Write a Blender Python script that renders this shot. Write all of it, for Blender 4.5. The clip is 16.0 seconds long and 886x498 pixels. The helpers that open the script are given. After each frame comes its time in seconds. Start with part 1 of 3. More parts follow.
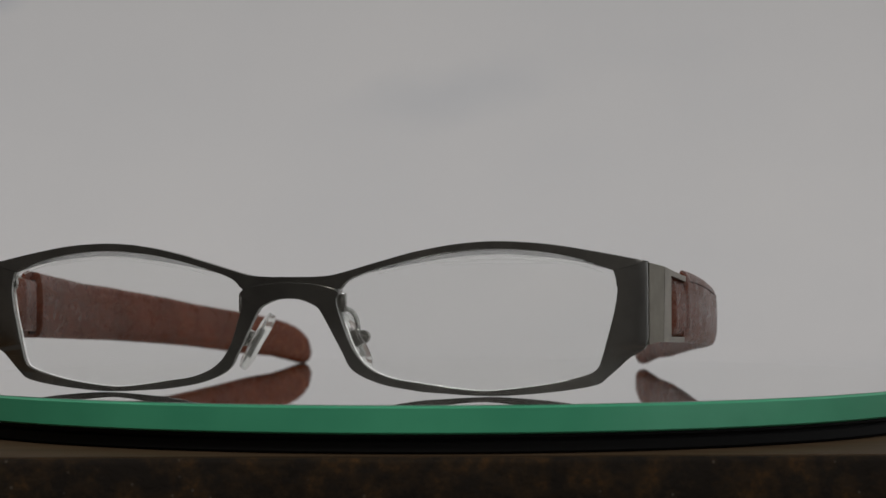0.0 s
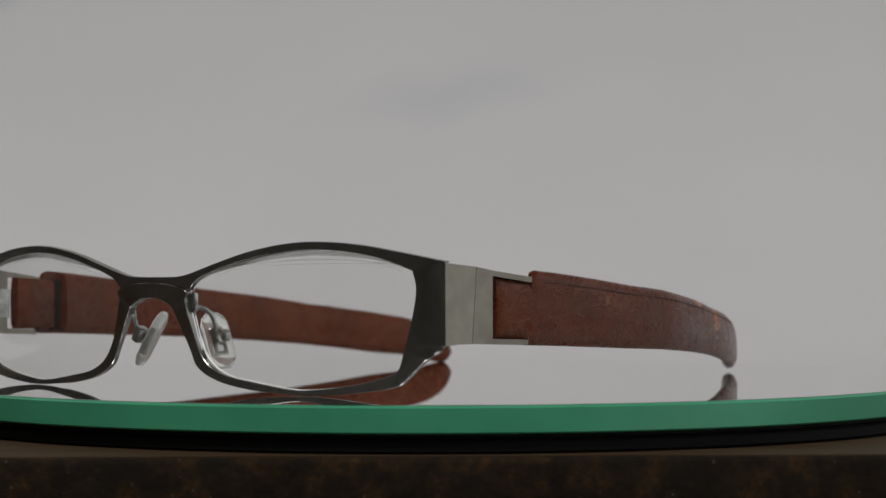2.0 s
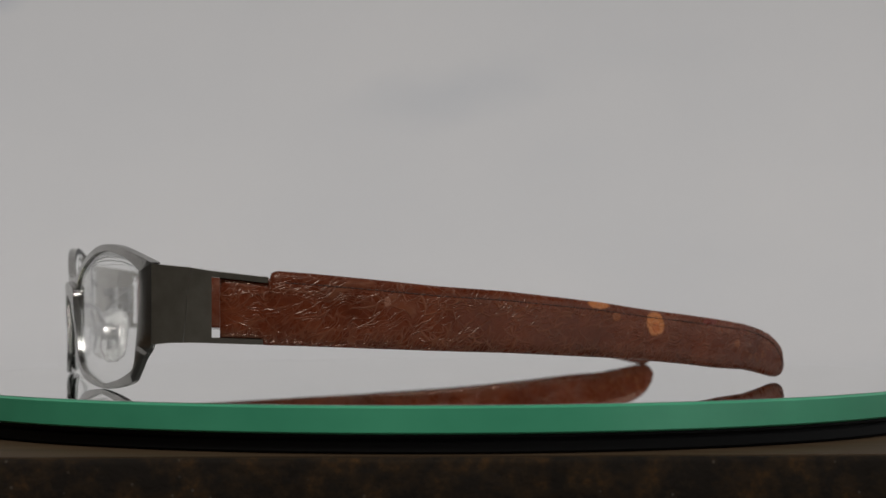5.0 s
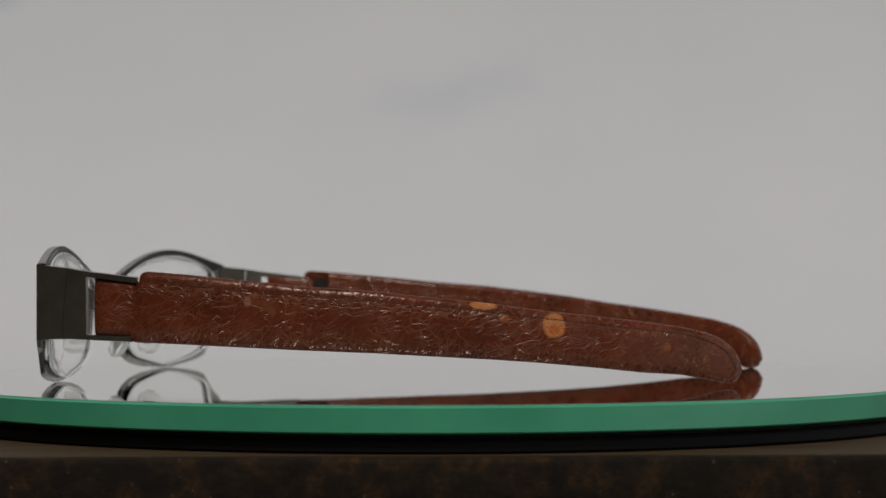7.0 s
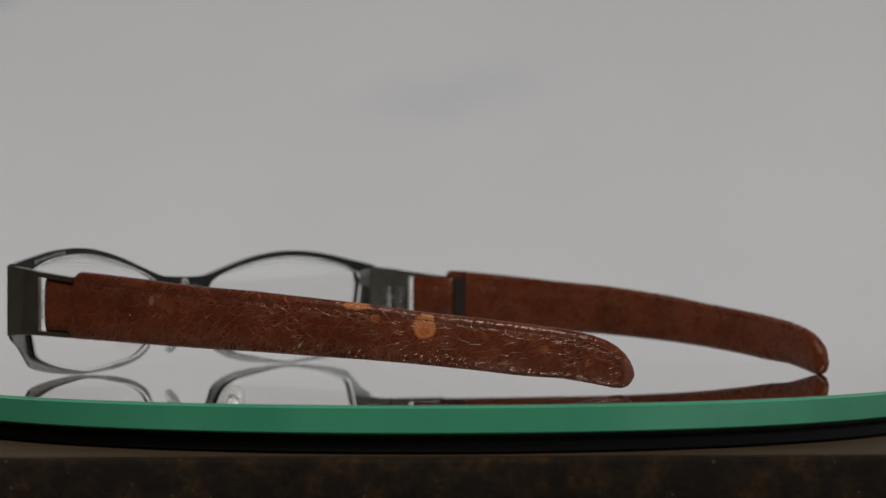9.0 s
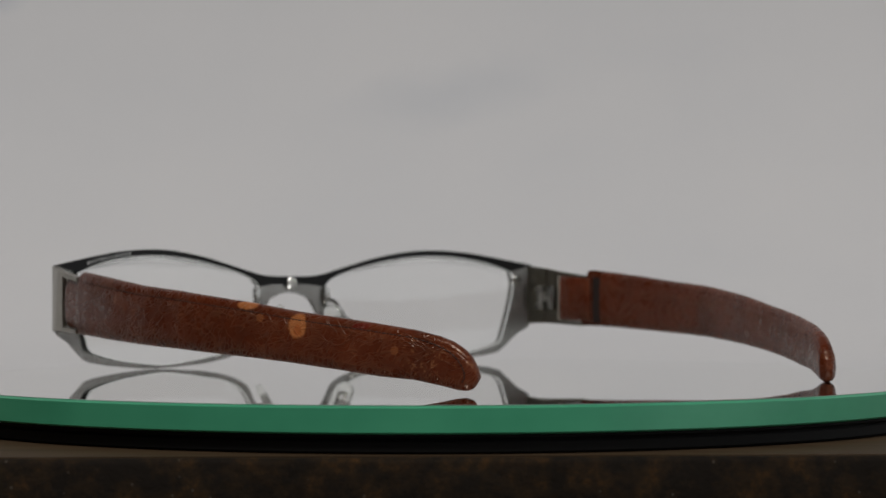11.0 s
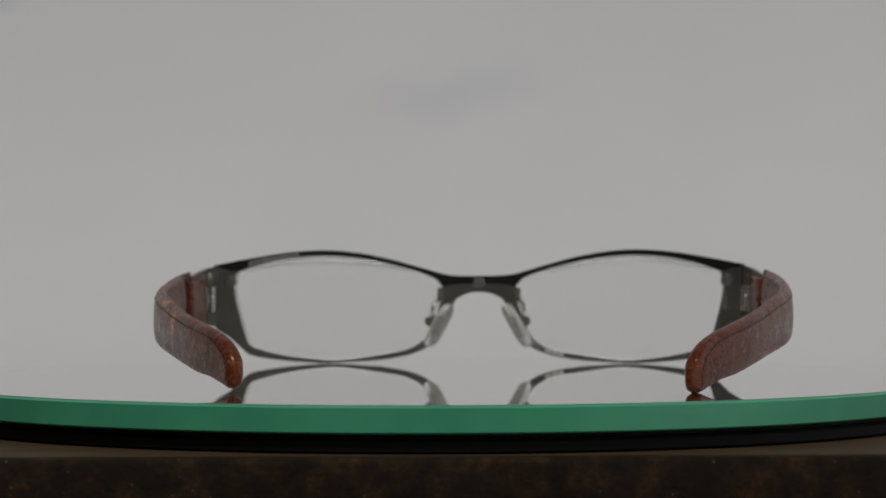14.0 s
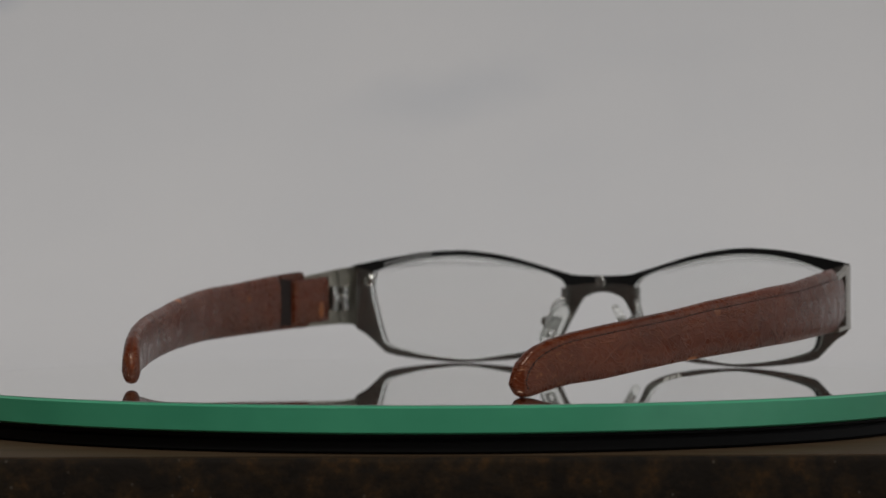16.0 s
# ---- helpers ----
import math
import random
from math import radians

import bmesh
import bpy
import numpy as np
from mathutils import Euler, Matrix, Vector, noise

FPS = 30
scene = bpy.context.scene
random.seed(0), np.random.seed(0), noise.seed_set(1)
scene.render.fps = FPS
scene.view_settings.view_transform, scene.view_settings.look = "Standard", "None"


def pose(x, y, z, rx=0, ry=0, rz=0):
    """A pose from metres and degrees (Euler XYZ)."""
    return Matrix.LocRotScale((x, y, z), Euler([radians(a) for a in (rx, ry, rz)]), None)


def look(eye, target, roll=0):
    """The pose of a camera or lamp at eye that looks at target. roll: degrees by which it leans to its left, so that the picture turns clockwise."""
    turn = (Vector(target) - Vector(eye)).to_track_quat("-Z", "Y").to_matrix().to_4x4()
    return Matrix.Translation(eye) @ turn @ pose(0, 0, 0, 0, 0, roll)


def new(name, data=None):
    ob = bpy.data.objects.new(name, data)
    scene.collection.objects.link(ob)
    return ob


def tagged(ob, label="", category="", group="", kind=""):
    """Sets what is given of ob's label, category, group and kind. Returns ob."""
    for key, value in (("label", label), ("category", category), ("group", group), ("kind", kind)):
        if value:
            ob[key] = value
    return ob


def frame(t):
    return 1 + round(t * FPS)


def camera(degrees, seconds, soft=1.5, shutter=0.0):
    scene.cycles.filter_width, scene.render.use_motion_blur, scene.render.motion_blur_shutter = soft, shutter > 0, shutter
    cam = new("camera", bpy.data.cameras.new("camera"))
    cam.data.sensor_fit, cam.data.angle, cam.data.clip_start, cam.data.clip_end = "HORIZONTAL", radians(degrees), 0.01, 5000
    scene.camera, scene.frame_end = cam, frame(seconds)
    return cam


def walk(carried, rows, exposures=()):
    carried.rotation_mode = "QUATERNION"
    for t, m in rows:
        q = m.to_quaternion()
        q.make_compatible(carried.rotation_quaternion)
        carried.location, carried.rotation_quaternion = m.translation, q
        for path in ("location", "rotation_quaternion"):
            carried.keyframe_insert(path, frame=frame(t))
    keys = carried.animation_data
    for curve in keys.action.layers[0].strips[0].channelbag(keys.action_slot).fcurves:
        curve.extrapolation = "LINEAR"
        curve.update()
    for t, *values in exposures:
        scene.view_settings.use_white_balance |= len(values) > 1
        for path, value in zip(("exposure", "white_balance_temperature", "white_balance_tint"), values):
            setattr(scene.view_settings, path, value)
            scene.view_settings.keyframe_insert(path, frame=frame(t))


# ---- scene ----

# ---- camera, fixed on a stand in front of the turntable ----
cam = camera(21.93, 16.0)
EYE = pose(0, -0.5, 0.02246, 90.629, 0.129, -0.215)
walk(cam, [(0.0, EYE), (16.0, EYE)],
     [(0.0, 0.0), (3.5, 0.02), (4.0, 0.09), (6.5, 0.15), (7.0, 0.15), (7.5, 0.08), (9.0, 0.06), (12.0, 0.08), (12.5, 0.11), (13.5, 0.06), (14.5, -0.02), (16.0, -0.02)])
cam.data.dof.use_dof = True
cam.data.dof.focus_distance = 0.438
cam.data.dof.aperture_fstop = 30

# ---- light: a ceiling lamp and a window on one side of a dim room ----
MM = 0.001


def area_lamp(name, m, sx, sy, watts, colour):
    data = bpy.data.lights.new(name, "AREA")
    data.shape, data.size, data.size_y = "RECTANGLE", sx, sy
    data.energy, data.color = watts, colour
    ob = new(name, data)
    ob.matrix_world = m
    return ob


area_lamp("window_light", look((1.57, -0.65, 0.5), (0, -0.65, 0.5)), 2.9, 1.7, 6.8, (0.97, 0.985, 1.0))
area_lamp("ceiling_light", look((-0.15, -1.1, 1.84), (-0.15, -1.1, 0)), 0.7, 0.55, 26.3, (1.0, 0.985, 0.965))

world = bpy.data.worlds.new("world")
world.use_nodes = True
world.node_tree.nodes["Background"].inputs["Color"].default_value = (0.5, 0.52, 0.55, 1)
world.node_tree.nodes["Background"].inputs["Strength"].default_value = 0.3
scene.world = world


# ---- materials ----
class Nodes:
    """A node material with short calls."""

    def __init__(self, name, colour, rough=0.5, metal=0.0, **more):
        self.mat = bpy.data.materials.new(name)
        self.mat.use_nodes = True
        self.tree = self.mat.node_tree
        self.bsdf = self.tree.nodes["Principled BSDF"]
        self.set("Base Color", (*colour, 1)), self.set("Roughness", rough), self.set("Metallic", metal)
        for key, value in more.items():
            self.set(key.replace("_", " "), value)
        self.coord = self.tree.nodes.new("ShaderNodeTexCoord").outputs["Object"]

    def set(self, key, value):
        self.bsdf.inputs[key].default_value = value

    def link(self, a, b):
        self.tree.links.new(a, b)

    def to(self, out, key):
        self.link(out, self.bsdf.inputs[key])

    def mapped(self, scale=(1, 1, 1), place=(0, 0, 0), turn=(0, 0, 0)):
        n = self.tree.nodes.new("ShaderNodeMapping")
        n.inputs["Scale"].default_value, n.inputs["Location"].default_value = scale, place
        n.inputs["Rotation"].default_value = turn
        self.link(self.coord, n.inputs["Vector"])
        return n.outputs["Vector"]

    def noise(self, scale, detail=4, rough=0.55, distort=0.0, vector=None):
        n = self.tree.nodes.new("ShaderNodeTexNoise")
        n.inputs["Scale"].default_value, n.inputs["Detail"].default_value = scale, detail
        n.inputs["Roughness"].default_value, n.inputs["Distortion"].default_value = rough, distort
        self.link(vector if vector else self.coord, n.inputs["Vector"])
        return n.outputs["Fac"]

    def cells(self, scale, feature="DISTANCE_TO_EDGE", vector=None):
        n = self.tree.nodes.new("ShaderNodeTexVoronoi")
        n.feature = feature
        n.inputs["Scale"].default_value = scale
        self.link(vector if vector else self.coord, n.inputs["Vector"])
        return n.outputs["Distance"]

    def ramp(self, fac, *stops):
        n = self.tree.nodes.new("ShaderNodeValToRGB")
        e = n.color_ramp.elements
        while len(e) < len(stops):
            e.new(0.5)
        for i, (p, c) in enumerate(stops):
            e[i].position = p
            e[i].color = (*c, 1) if isinstance(c, tuple) else (c, c, c, 1)
        self.link(fac, n.inputs["Fac"])
        return n.outputs["Color"]

    def mix(self, fac, a, b, kind="MIX"):
        n = self.tree.nodes.new("ShaderNodeMix")
        n.data_type, n.blend_type = "RGBA", kind
        for key, value in ((0, fac), (6, a), (7, b)):
            if isinstance(value, (int, float)):
                n.inputs[key].default_value = value if key == 0 else (value, value, value, 1)
            elif isinstance(value, tuple):
                n.inputs[key].default_value = (*value, 1)
            else:
                self.link(value, n.inputs[key])
        return n.outputs[2]

    def maths(self, op, a, b=0.0):
        n = self.tree.nodes.new("ShaderNodeMath")
        n.operation = op
        for i, v in enumerate((a, b)):
            if isinstance(v, (int, float)):
                n.inputs[i].default_value = v
            else:
                self.link(v, n.inputs[i])
        return n.outputs[0]

    def blob(self, place, size, vector=None):
        """Distance from a place, in units of its half sizes."""
        sub = self.tree.nodes.new("ShaderNodeVectorMath")
        sub.operation = "SUBTRACT"
        self.link(vector if vector else self.coord, sub.inputs[0])
        sub.inputs[1].default_value = place
        div = self.tree.nodes.new("ShaderNodeVectorMath")
        div.operation = "DIVIDE"
        self.link(sub.outputs[0], div.inputs[0])
        div.inputs[1].default_value = size
        n = self.tree.nodes.new("ShaderNodeVectorMath")
        n.operation = "LENGTH"
        self.link(div.outputs[0], n.inputs[0])
        return n.outputs["Value"]

    def bump(self, height, strength, distance, under=None):
        n = self.tree.nodes.new("ShaderNodeBump")
        n.inputs["Strength"].default_value, n.inputs["Distance"].default_value = strength, distance
        self.link(height, n.inputs["Height"])
        if under:
            self.link(under, n.inputs["Normal"])
        return n.outputs["Normal"]


def metal(name, colour, rough, brushed=(900, 900, 60)):
    m = Nodes(name, colour, rough, 1.0)
    grain = m.noise(1.0, 5, 0.6, 0, m.mapped(brushed))
    wear = m.noise(160, 4, 0.6)
    m.to(m.mix(m.ramp(wear, (0.35, 0.0), (0.75, 1.0)), tuple(c * 0.82 for c in colour), tuple(c * 1.14 for c in colour)), "Base Color")
    m.to(m.ramp(grain, (0.2, max(rough - 0.03, 0.03)), (0.8, rough + 0.03)), "Roughness")
    m.to(m.bump(grain, 0.006, 0.0001), "Normal")
    return m.mat


GUNMETAL = metal("gunmetal", (0.36, 0.352, 0.33), 0.23, (420, 420, 90))
BLACK_PAINT = Nodes("black_lacquer", (0.006, 0.006, 0.006), 0.42, Specular_IOR_Level=0.25).mat
BRUSHED = metal("brushed_metal", (0.32, 0.296, 0.245), 0.31, (60, 60, 1500))
CHROME = metal("chrome", (0.56, 0.55, 0.52), 0.26)


def leather(name, spots, creased):
    """Glazed hide: the strap's own coordinate (millimetres along, millimetres up, share of the height) steers its creases."""
    m = Nodes(name, (0.12, 0.04, 0.02), 0.3)
    m.set("Specular IOR Level", 0.43)
    m.set("Specular Tint", (1.0, 0.82, 0.68, 1))
    strap = m.tree.nodes.new("ShaderNodeAttribute")
    strap.attribute_name = "strap"
    split = m.tree.nodes.new("ShaderNodeSeparateXYZ")
    m.link(strap.outputs["Vector"], split.inputs[0])
    along, share = split.outputs[0], split.outputs[2]

    tone = m.noise(70, 5, 0.6)
    fine = m.noise(900, 4, 0.6)
    base = m.ramp(tone, (0.28, (0.058, 0.0100, 0.0034)), (0.55, (0.103, 0.0190, 0.0060)), (0.8, (0.155, 0.033, 0.0103)))
    base = m.mix(m.ramp(fine, (0.45, 0.0), (0.8, 0.18)), base, (0.20, 0.062, 0.024))

    def flat(turn, stretch, swirl):
        """The strap's coordinate bent by a slow swirl, turned and stretched."""
        bend = m.tree.nodes.new("ShaderNodeTexNoise")
        bend.inputs["Scale"].default_value, bend.inputs["Detail"].default_value = 0.2, 1
        m.link(strap.outputs["Vector"], bend.inputs["Vector"])
        scaled = m.tree.nodes.new("ShaderNodeVectorMath")
        scaled.operation = "SCALE"
        scaled.inputs["Scale"].default_value = swirl
        m.link(bend.outputs["Color"], scaled.inputs[0])
        add = m.tree.nodes.new("ShaderNodeVectorMath")
        add.operation = "ADD"
        m.link(strap.outputs["Vector"], add.inputs[0]), m.link(scaled.outputs[0], add.inputs[1])
        n = m.tree.nodes.new("ShaderNodeMapping")
        n.vector_type = "TEXTURE"
        n.inputs["Rotation"].default_value = (0, 0, radians(turn))
        n.inputs["Scale"].default_value = (stretch, 1, 30)
        m.link(add.outputs[0], n.inputs["Vector"])
        return n.outputs["Vector"]

    def web(scale, turn, stretch, swirl, width):
        """1 on the crest of a crease, 0 off it."""
        d = m.cells(scale, "DISTANCE_TO_EDGE", flat(turn, stretch, swirl))
        return m.ramp(d, (0.0, 1.0), (width * 0.45, 0.55), (width, 0.0))

    def patch(scale, low, high, shift):
        n = m.tree.nodes.new("ShaderNodeMapping")
        n.inputs["Location"].default_value = (shift, 0, 0)
        n.inputs["Scale"].default_value = (1, 1.4, 0.2)
        m.link(strap.outputs["Vector"], n.inputs["Vector"])
        return m.ramp(m.noise(scale, 3, 0.6, 0.4, n.outputs["Vector"]), (low, 0.0), (high, 1.0))

    def times(a, *more):
        for b in more:
            a = m.maths("MULTIPLY", a, b)
        return a

    # where the hide is creased: little near the metal, most past the middle
    stretch_on = m.ramp(m.maths("MULTIPLY", m.maths("ADD", along, 57.0), 1 / 126), (0.0, 0.6), (0.15, 0.85), (0.36, 1.0), (0.72, 0.9), (1.0, 0.5))
    below_seam = m.ramp(share, (0.60, 0.0), (0.74, 1.0), (0.80, 1.0), (0.86, 0.1), (0.97, 0.2))
    low_band = m.ramp(share, (0.0, 0.5), (0.05, 1.0), (0.20, 0.75), (0.36, 0.0))
    fans = times(web(0.60, 36, 4.2, 3.4, 0.06), patch(0.12, 0.42, 0.56, 0), 0.9)
    back = times(web(0.52, -34, 4.4, 4.0, 0.052), patch(0.13, 0.46, 0.60, 40), 0.8)
    upper = times(web(1.15, 10, 2.2, 2.4, 0.12), below_seam, patch(0.16, 0.34, 0.52, 90))
    lower = times(web(1.25, 55, 2.6, 2.4, 0.12), low_band, patch(0.15, 0.32, 0.50, 140))
    scratch = times(web(1.0, 24, 7.0, 6.0, 0.055), patch(0.10, 0.38, 0.56, 200), 0.7)
    crest = fans
    for other in (back, upper, lower, scratch):
        crest = m.maths("MAXIMUM", crest, other)
    crest = times(crest, stretch_on, creased)
    base = m.mix(times(crest, 0.32), base, (0.27, 0.11, 0.052))
    # worn to the pale hide in flecks round the tip and along the seam's end
    worn = m.maths("MAXIMUM", m.ramp(m.blob((spots[0][0][0] * 0.66, 0.062, 0.0075), (0.02, 0.011, 0.0075)), (0.55, 1.0), (0.98, 0.0)),
                   times(m.ramp(along, (0.0, 0.0), (0.4, 0.0), (0.62, 0.8)), below_seam, 0.5))
    base = m.mix(times(worn, m.ramp(m.noise(900, 4, 0.7, 0.6), (0.56, 0.0), (0.66, 0.42))), base, (0.36, 0.155, 0.068))
    # scuffed spots where the pale hide shows
    for place, size, colour, amount in spots:
        d = m.maths("ADD", m.blob(place, size), m.maths("MULTIPLY", m.noise(520, 3), 0.5))
        d = m.maths("MULTIPLY", d, 0.5)
        base = m.mix(m.ramp(d, (0.54, amount), (0.66, 0.0)), base, colour)
    m.to(base, "Base Color")
    m.to(m.maths("ADD", m.ramp(m.noise(300, 4), (0.3, 0.22), (0.75, 0.33)), times(crest, 0.16)), "Roughness")
    n = m.bump(m.noise(110, 2, 0.5, 0.8), 0.07, 0.0008)
    n = m.bump(fine, 0.05, 0.0002, n)
    n = m.bump(crest, 1.0, 0.000115, n)
    m.to(n, "Normal")
    return m.mat


ORANGE, PALE, RED = (0.46, 0.16, 0.052), (0.28, 0.13, 0.085), (0.14, 0.012, 0.01)
X0 = -5.5 * MM  # the glasses' middle, off the turntable's axis


def at(x, y, z):
    return (x * MM + X0, y * MM, z * MM)


def half(x, y, z):
    return (x * MM, y * MM, z * MM)


LEATHER_A = leather("worn_leather", [
    (at(57, 32.8, 12.5), half(2.2, 2.3, 2.5), ORANGE, 0.95),
    (at(57.3, 32.9, 11.6), half(2.2, 1.0, 1.1), (0.36, 0.085, 0.02), 0.7),
    (at(61.6, 20.0, 16.6), half(2.6, 2.8, 1.1), ORANGE, 0.9),
    (at(60.5, 23.6, 14.0), half(2, 1.0, 0.9), ORANGE, 0.3),
    (at(70, -25.0, 17.2), half(2, 0.7, 1.1), PALE, 0.6),
    (at(47.5, 54.0, 8.0), half(2, 0.8, 0.9), ORANGE, 0.22),
    (at(51, 47.0, 12.6), half(2.5, 2.2, 0.7), RED, 0.6),
    (at(65.0, -52.0, 13.5), half(1.6, 1.6, 2.4), ORANGE, 0.7),
    (at(66.2, -20.0, 16.5), half(1.6, 0.7, 0.8), ORANGE, 0.4),
], 1.0)
LEATHER_B = leather("worn_leather_plain", [
    (at(-60, 26.0, 6.0), half(2.6, 2.4, 1.0), ORANGE, 0.85),
    (at(-69.8, -42.0, 15.0), half(2, 0.7, 1.0), PALE, 0.6),
    (at(-62.0, 19.0, 15.5), half(2, 1.0, 1.0), ORANGE, 0.25),
], 0.8)


def plain(name, colour, rough, spread=0.12, scale=400, **more):
    m = Nodes(name, colour, rough, **more)
    f = m.noise(scale, 4)
    m.to(m.mix(f, tuple(c * (1 - spread) for c in colour), tuple(c * (1 + spread) for c in colour)), "Base Color")
    m.to(m.bump(f, 0.1, 0.0002), "Normal")
    return m.mat


THREAD = plain("thread", (0.045, 0.016, 0.009), 0.7)
# near-black that stands for the shade inside slit and holes
DARK_GAP = plain("dark_gap_shade", (0.016, 0.008, 0.006), 0.9)
PRINT = plain("white_print", (0.42, 0.42, 0.41), 0.6)
FAINT_PRINT = plain("grey_print", (0.36, 0.35, 0.32), 0.5)
BLACK_PLASTIC = plain("black_plastic", (0.007, 0.007, 0.007), 0.75, Specular_IOR_Level=0.3)
GLASS = Nodes("lens_glass", (0.985, 0.99, 0.985), 0.0, 0, Transmission_Weight=1.0, IOR=1.45).mat
SILICONE = Nodes("clear_silicone", (0.98, 0.985, 0.96), 0.08, 0, Transmission_Weight=0.84, IOR=1.25).mat
# the ground edge's white, which also draws the glare lines on the lenses
BEVEL_AND_GLARE = Nodes("lens_edge_and_glare", (0.88, 0.89, 0.88), 0.3, 0, Transmission_Weight=0.1, IOR=1.4).mat
BROW_GLARE = Nodes("brow_glare", (0.97, 0.975, 0.97), 0.12, 0, Transmission_Weight=0.72, IOR=1.3).mat


def mirror_glass():
    m = Nodes("mirror_face", (0.76, 0.775, 0.765), 0.012, 1.0)
    dust = m.cells(240, "F1")
    m.to(m.ramp(dust, (0.0, 0.10), (0.035, 0.012)), "Roughness")
    return m.mat


def glass_edge():
    m = Nodes("green_glass_edge", (0.06, 0.32, 0.17), 0.32)
    f = m.noise(60, 3)
    m.to(m.ramp(f, (0.3, (0.060, 0.350, 0.192)), (0.7, (0.078, 0.415, 0.228))), "Base Color")
    return m.mat


MIRROR, EDGE_GREEN = mirror_glass(), glass_edge()


def table_wood():
    m = Nodes("brown_table_top", (0.12, 0.085, 0.055), 0.62)
    m.set("Specular IOR Level", 0.1)
    grain = m.noise(1.0, 6, 0.6, 0.6, m.mapped((14, 260, 14)))
    m.to(m.ramp(grain, (0.3, (0.038, 0.024, 0.0125)), (0.7, (0.082, 0.052, 0.029))), "Base Color")
    m.to(m.bump(grain, 0.2, 0.0004), "Normal")
    return m.mat


def table_edge():
    m = Nodes("dark_raw_edge", (0.02, 0.015, 0.01), 0.85)
    m.set("Specular IOR Level", 0.15)
    patch = m.noise(170, 6, 0.72)
    base = m.ramp(patch, (0.42, (0.010, 0.007, 0.0045)), (0.56, (0.022, 0.013, 0.006)), (0.72, (0.062, 0.029, 0.008)))
    specks = m.ramp(m.cells(330, "F1"), (0.04, 0.22), (0.11, 0.0))
    base = m.mix(specks, base, (0.22, 0.19, 0.15))
    m.to(base, "Base Color")
    m.to(m.bump(m.noise(420, 5, 0.7), 0.6, 0.0008), "Normal")
    return m.mat


SMUDGES = (((-0.010, 0.383, 0.087), (0.024, 0.1, 0.009), 0.17), ((0.006, 0.385, 0.092), (0.028, 0.1, 0.010), 0.20), ((0.030, 0.389, 0.0985), (0.024, 0.1, 0.008), 0.13),
           ((0.072, 0.394, 0.109), (0.045, 0.1, 0.007), 0.05), ((-0.173, 0.404, 0.1312), (0.010, 0.1, 0.0045), 0.5))


def paper():
    m = Nodes("grey_white_paper", (0.72, 0.715, 0.71), 0.85)
    broad = m.noise(9, 3, 0.5)
    base = m.ramp(broad, (0.3, (0.697, 0.692, 0.702)), (0.7, (0.735, 0.722, 0.723)))
    # a faint bluish smudge with ragged arms
    ragged = m.maths("MULTIPLY", m.noise(55, 4), 0.9)
    for place, size, amount in SMUDGES:
        d = m.maths("ADD", m.blob(place, size), ragged)
        base = m.mix(m.ramp(m.maths("MULTIPLY", d, 0.5), (0.25, amount), (0.95, 0.0)), base, (0.50, 0.53, 0.58))
    m.to(base, "Base Color")
    m.to(m.bump(m.noise(30, 3), 0.05, 0.002), "Normal")
    return m.mat


PAPER, WOOD, RAW_EDGE = paper(), table_wood(), table_edge()
WALL_PAINT = plain("room_paint", (0.20, 0.19, 0.18), 0.9, 0.06, 6)
FLOOR_WOOD = plain("room_floor", (0.13, 0.10, 0.08), 0.6, 0.2, 12)


# ---- mesh helpers ----
def finish(bm, name, material, sharp=32):
    bmesh.ops.recalc_face_normals(bm, faces=bm.faces)
    for f in bm.faces:
        f.smooth = True
    for e in bm.edges:
        if len(e.link_faces) == 2 and e.calc_face_angle(0) > radians(sharp):
            e.smooth = False
    me = bpy.data.meshes.new(name)
    bm.to_mesh(me)
    bm.free()
    for mat in material if isinstance(material, (list, tuple)) else (material,):
        me.materials.append(mat)
    return me


def part(name, bm, material, parent=None, label="", sharp=32):
    ob = new(name, finish(bm, name, material, sharp))
    ob.parent = parent
    return tagged(ob, label)


def curve_through(knots, steps):
    """A smooth line through knots of any dimension (centripetal feel, uniform steps)."""
    k = np.array(knots, float)
    k = np.vstack([2 * k[0] - k[1], k, 2 * k[-1] - k[-2]])
    out = []
    for i in range(1, len(k) - 2):
        for s in range(steps):
            t = s / steps
            p0, p1, p2, p3 = k[i - 1:i + 3]
            out.append(0.5 * (2 * p1 + (p2 - p0) * t + (2 * p0 - 5 * p1 + 4 * p2 - p3) * t ** 2 + (3 * p1 - p0 - 3 * p2 + p3) * t ** 3))
    out.append(k[-2])
    return np.array(out)


def loft(bm, rings, closed=False, caps=True):
    """Skins rings of equal length, each a closed loop."""
    rows = [[bm.verts.new(p) for p in r] for r in rings]
    n = len(rows[0])
    pairs = list(zip(rows, rows[1:])) + ([(rows[-1], rows[0])] if closed else [])
    for a, b in pairs:
        for i in range(n):
            bm.faces.new((a[i], a[(i + 1) % n], b[(i + 1) % n], b[i]))
    if caps and not closed:
        bm.faces.new(rows[0]), bm.faces.new(rows[-1])
    return rows


def box(bm, x0, x1, y0, y1, z0, z1, soft=0.0):
    v = [bm.verts.new((x, y, z)) for z in (z0, z1) for x, y in ((x0, y0), (x1, y0), (x1, y1), (x0, y1))]
    made = [bm.faces.new([v[i] for i in q]) for q in ((0, 1, 2, 3), (4, 5, 6, 7), (0, 1, 5, 4), (1, 2, 6, 5), (2, 3, 7, 6), (3, 0, 4, 7))]
    if soft:
        bmesh.ops.bevel(bm, geom=list({e for f in made for e in f.edges}), offset=soft, segments=2, affect="EDGES", profile=0.5)


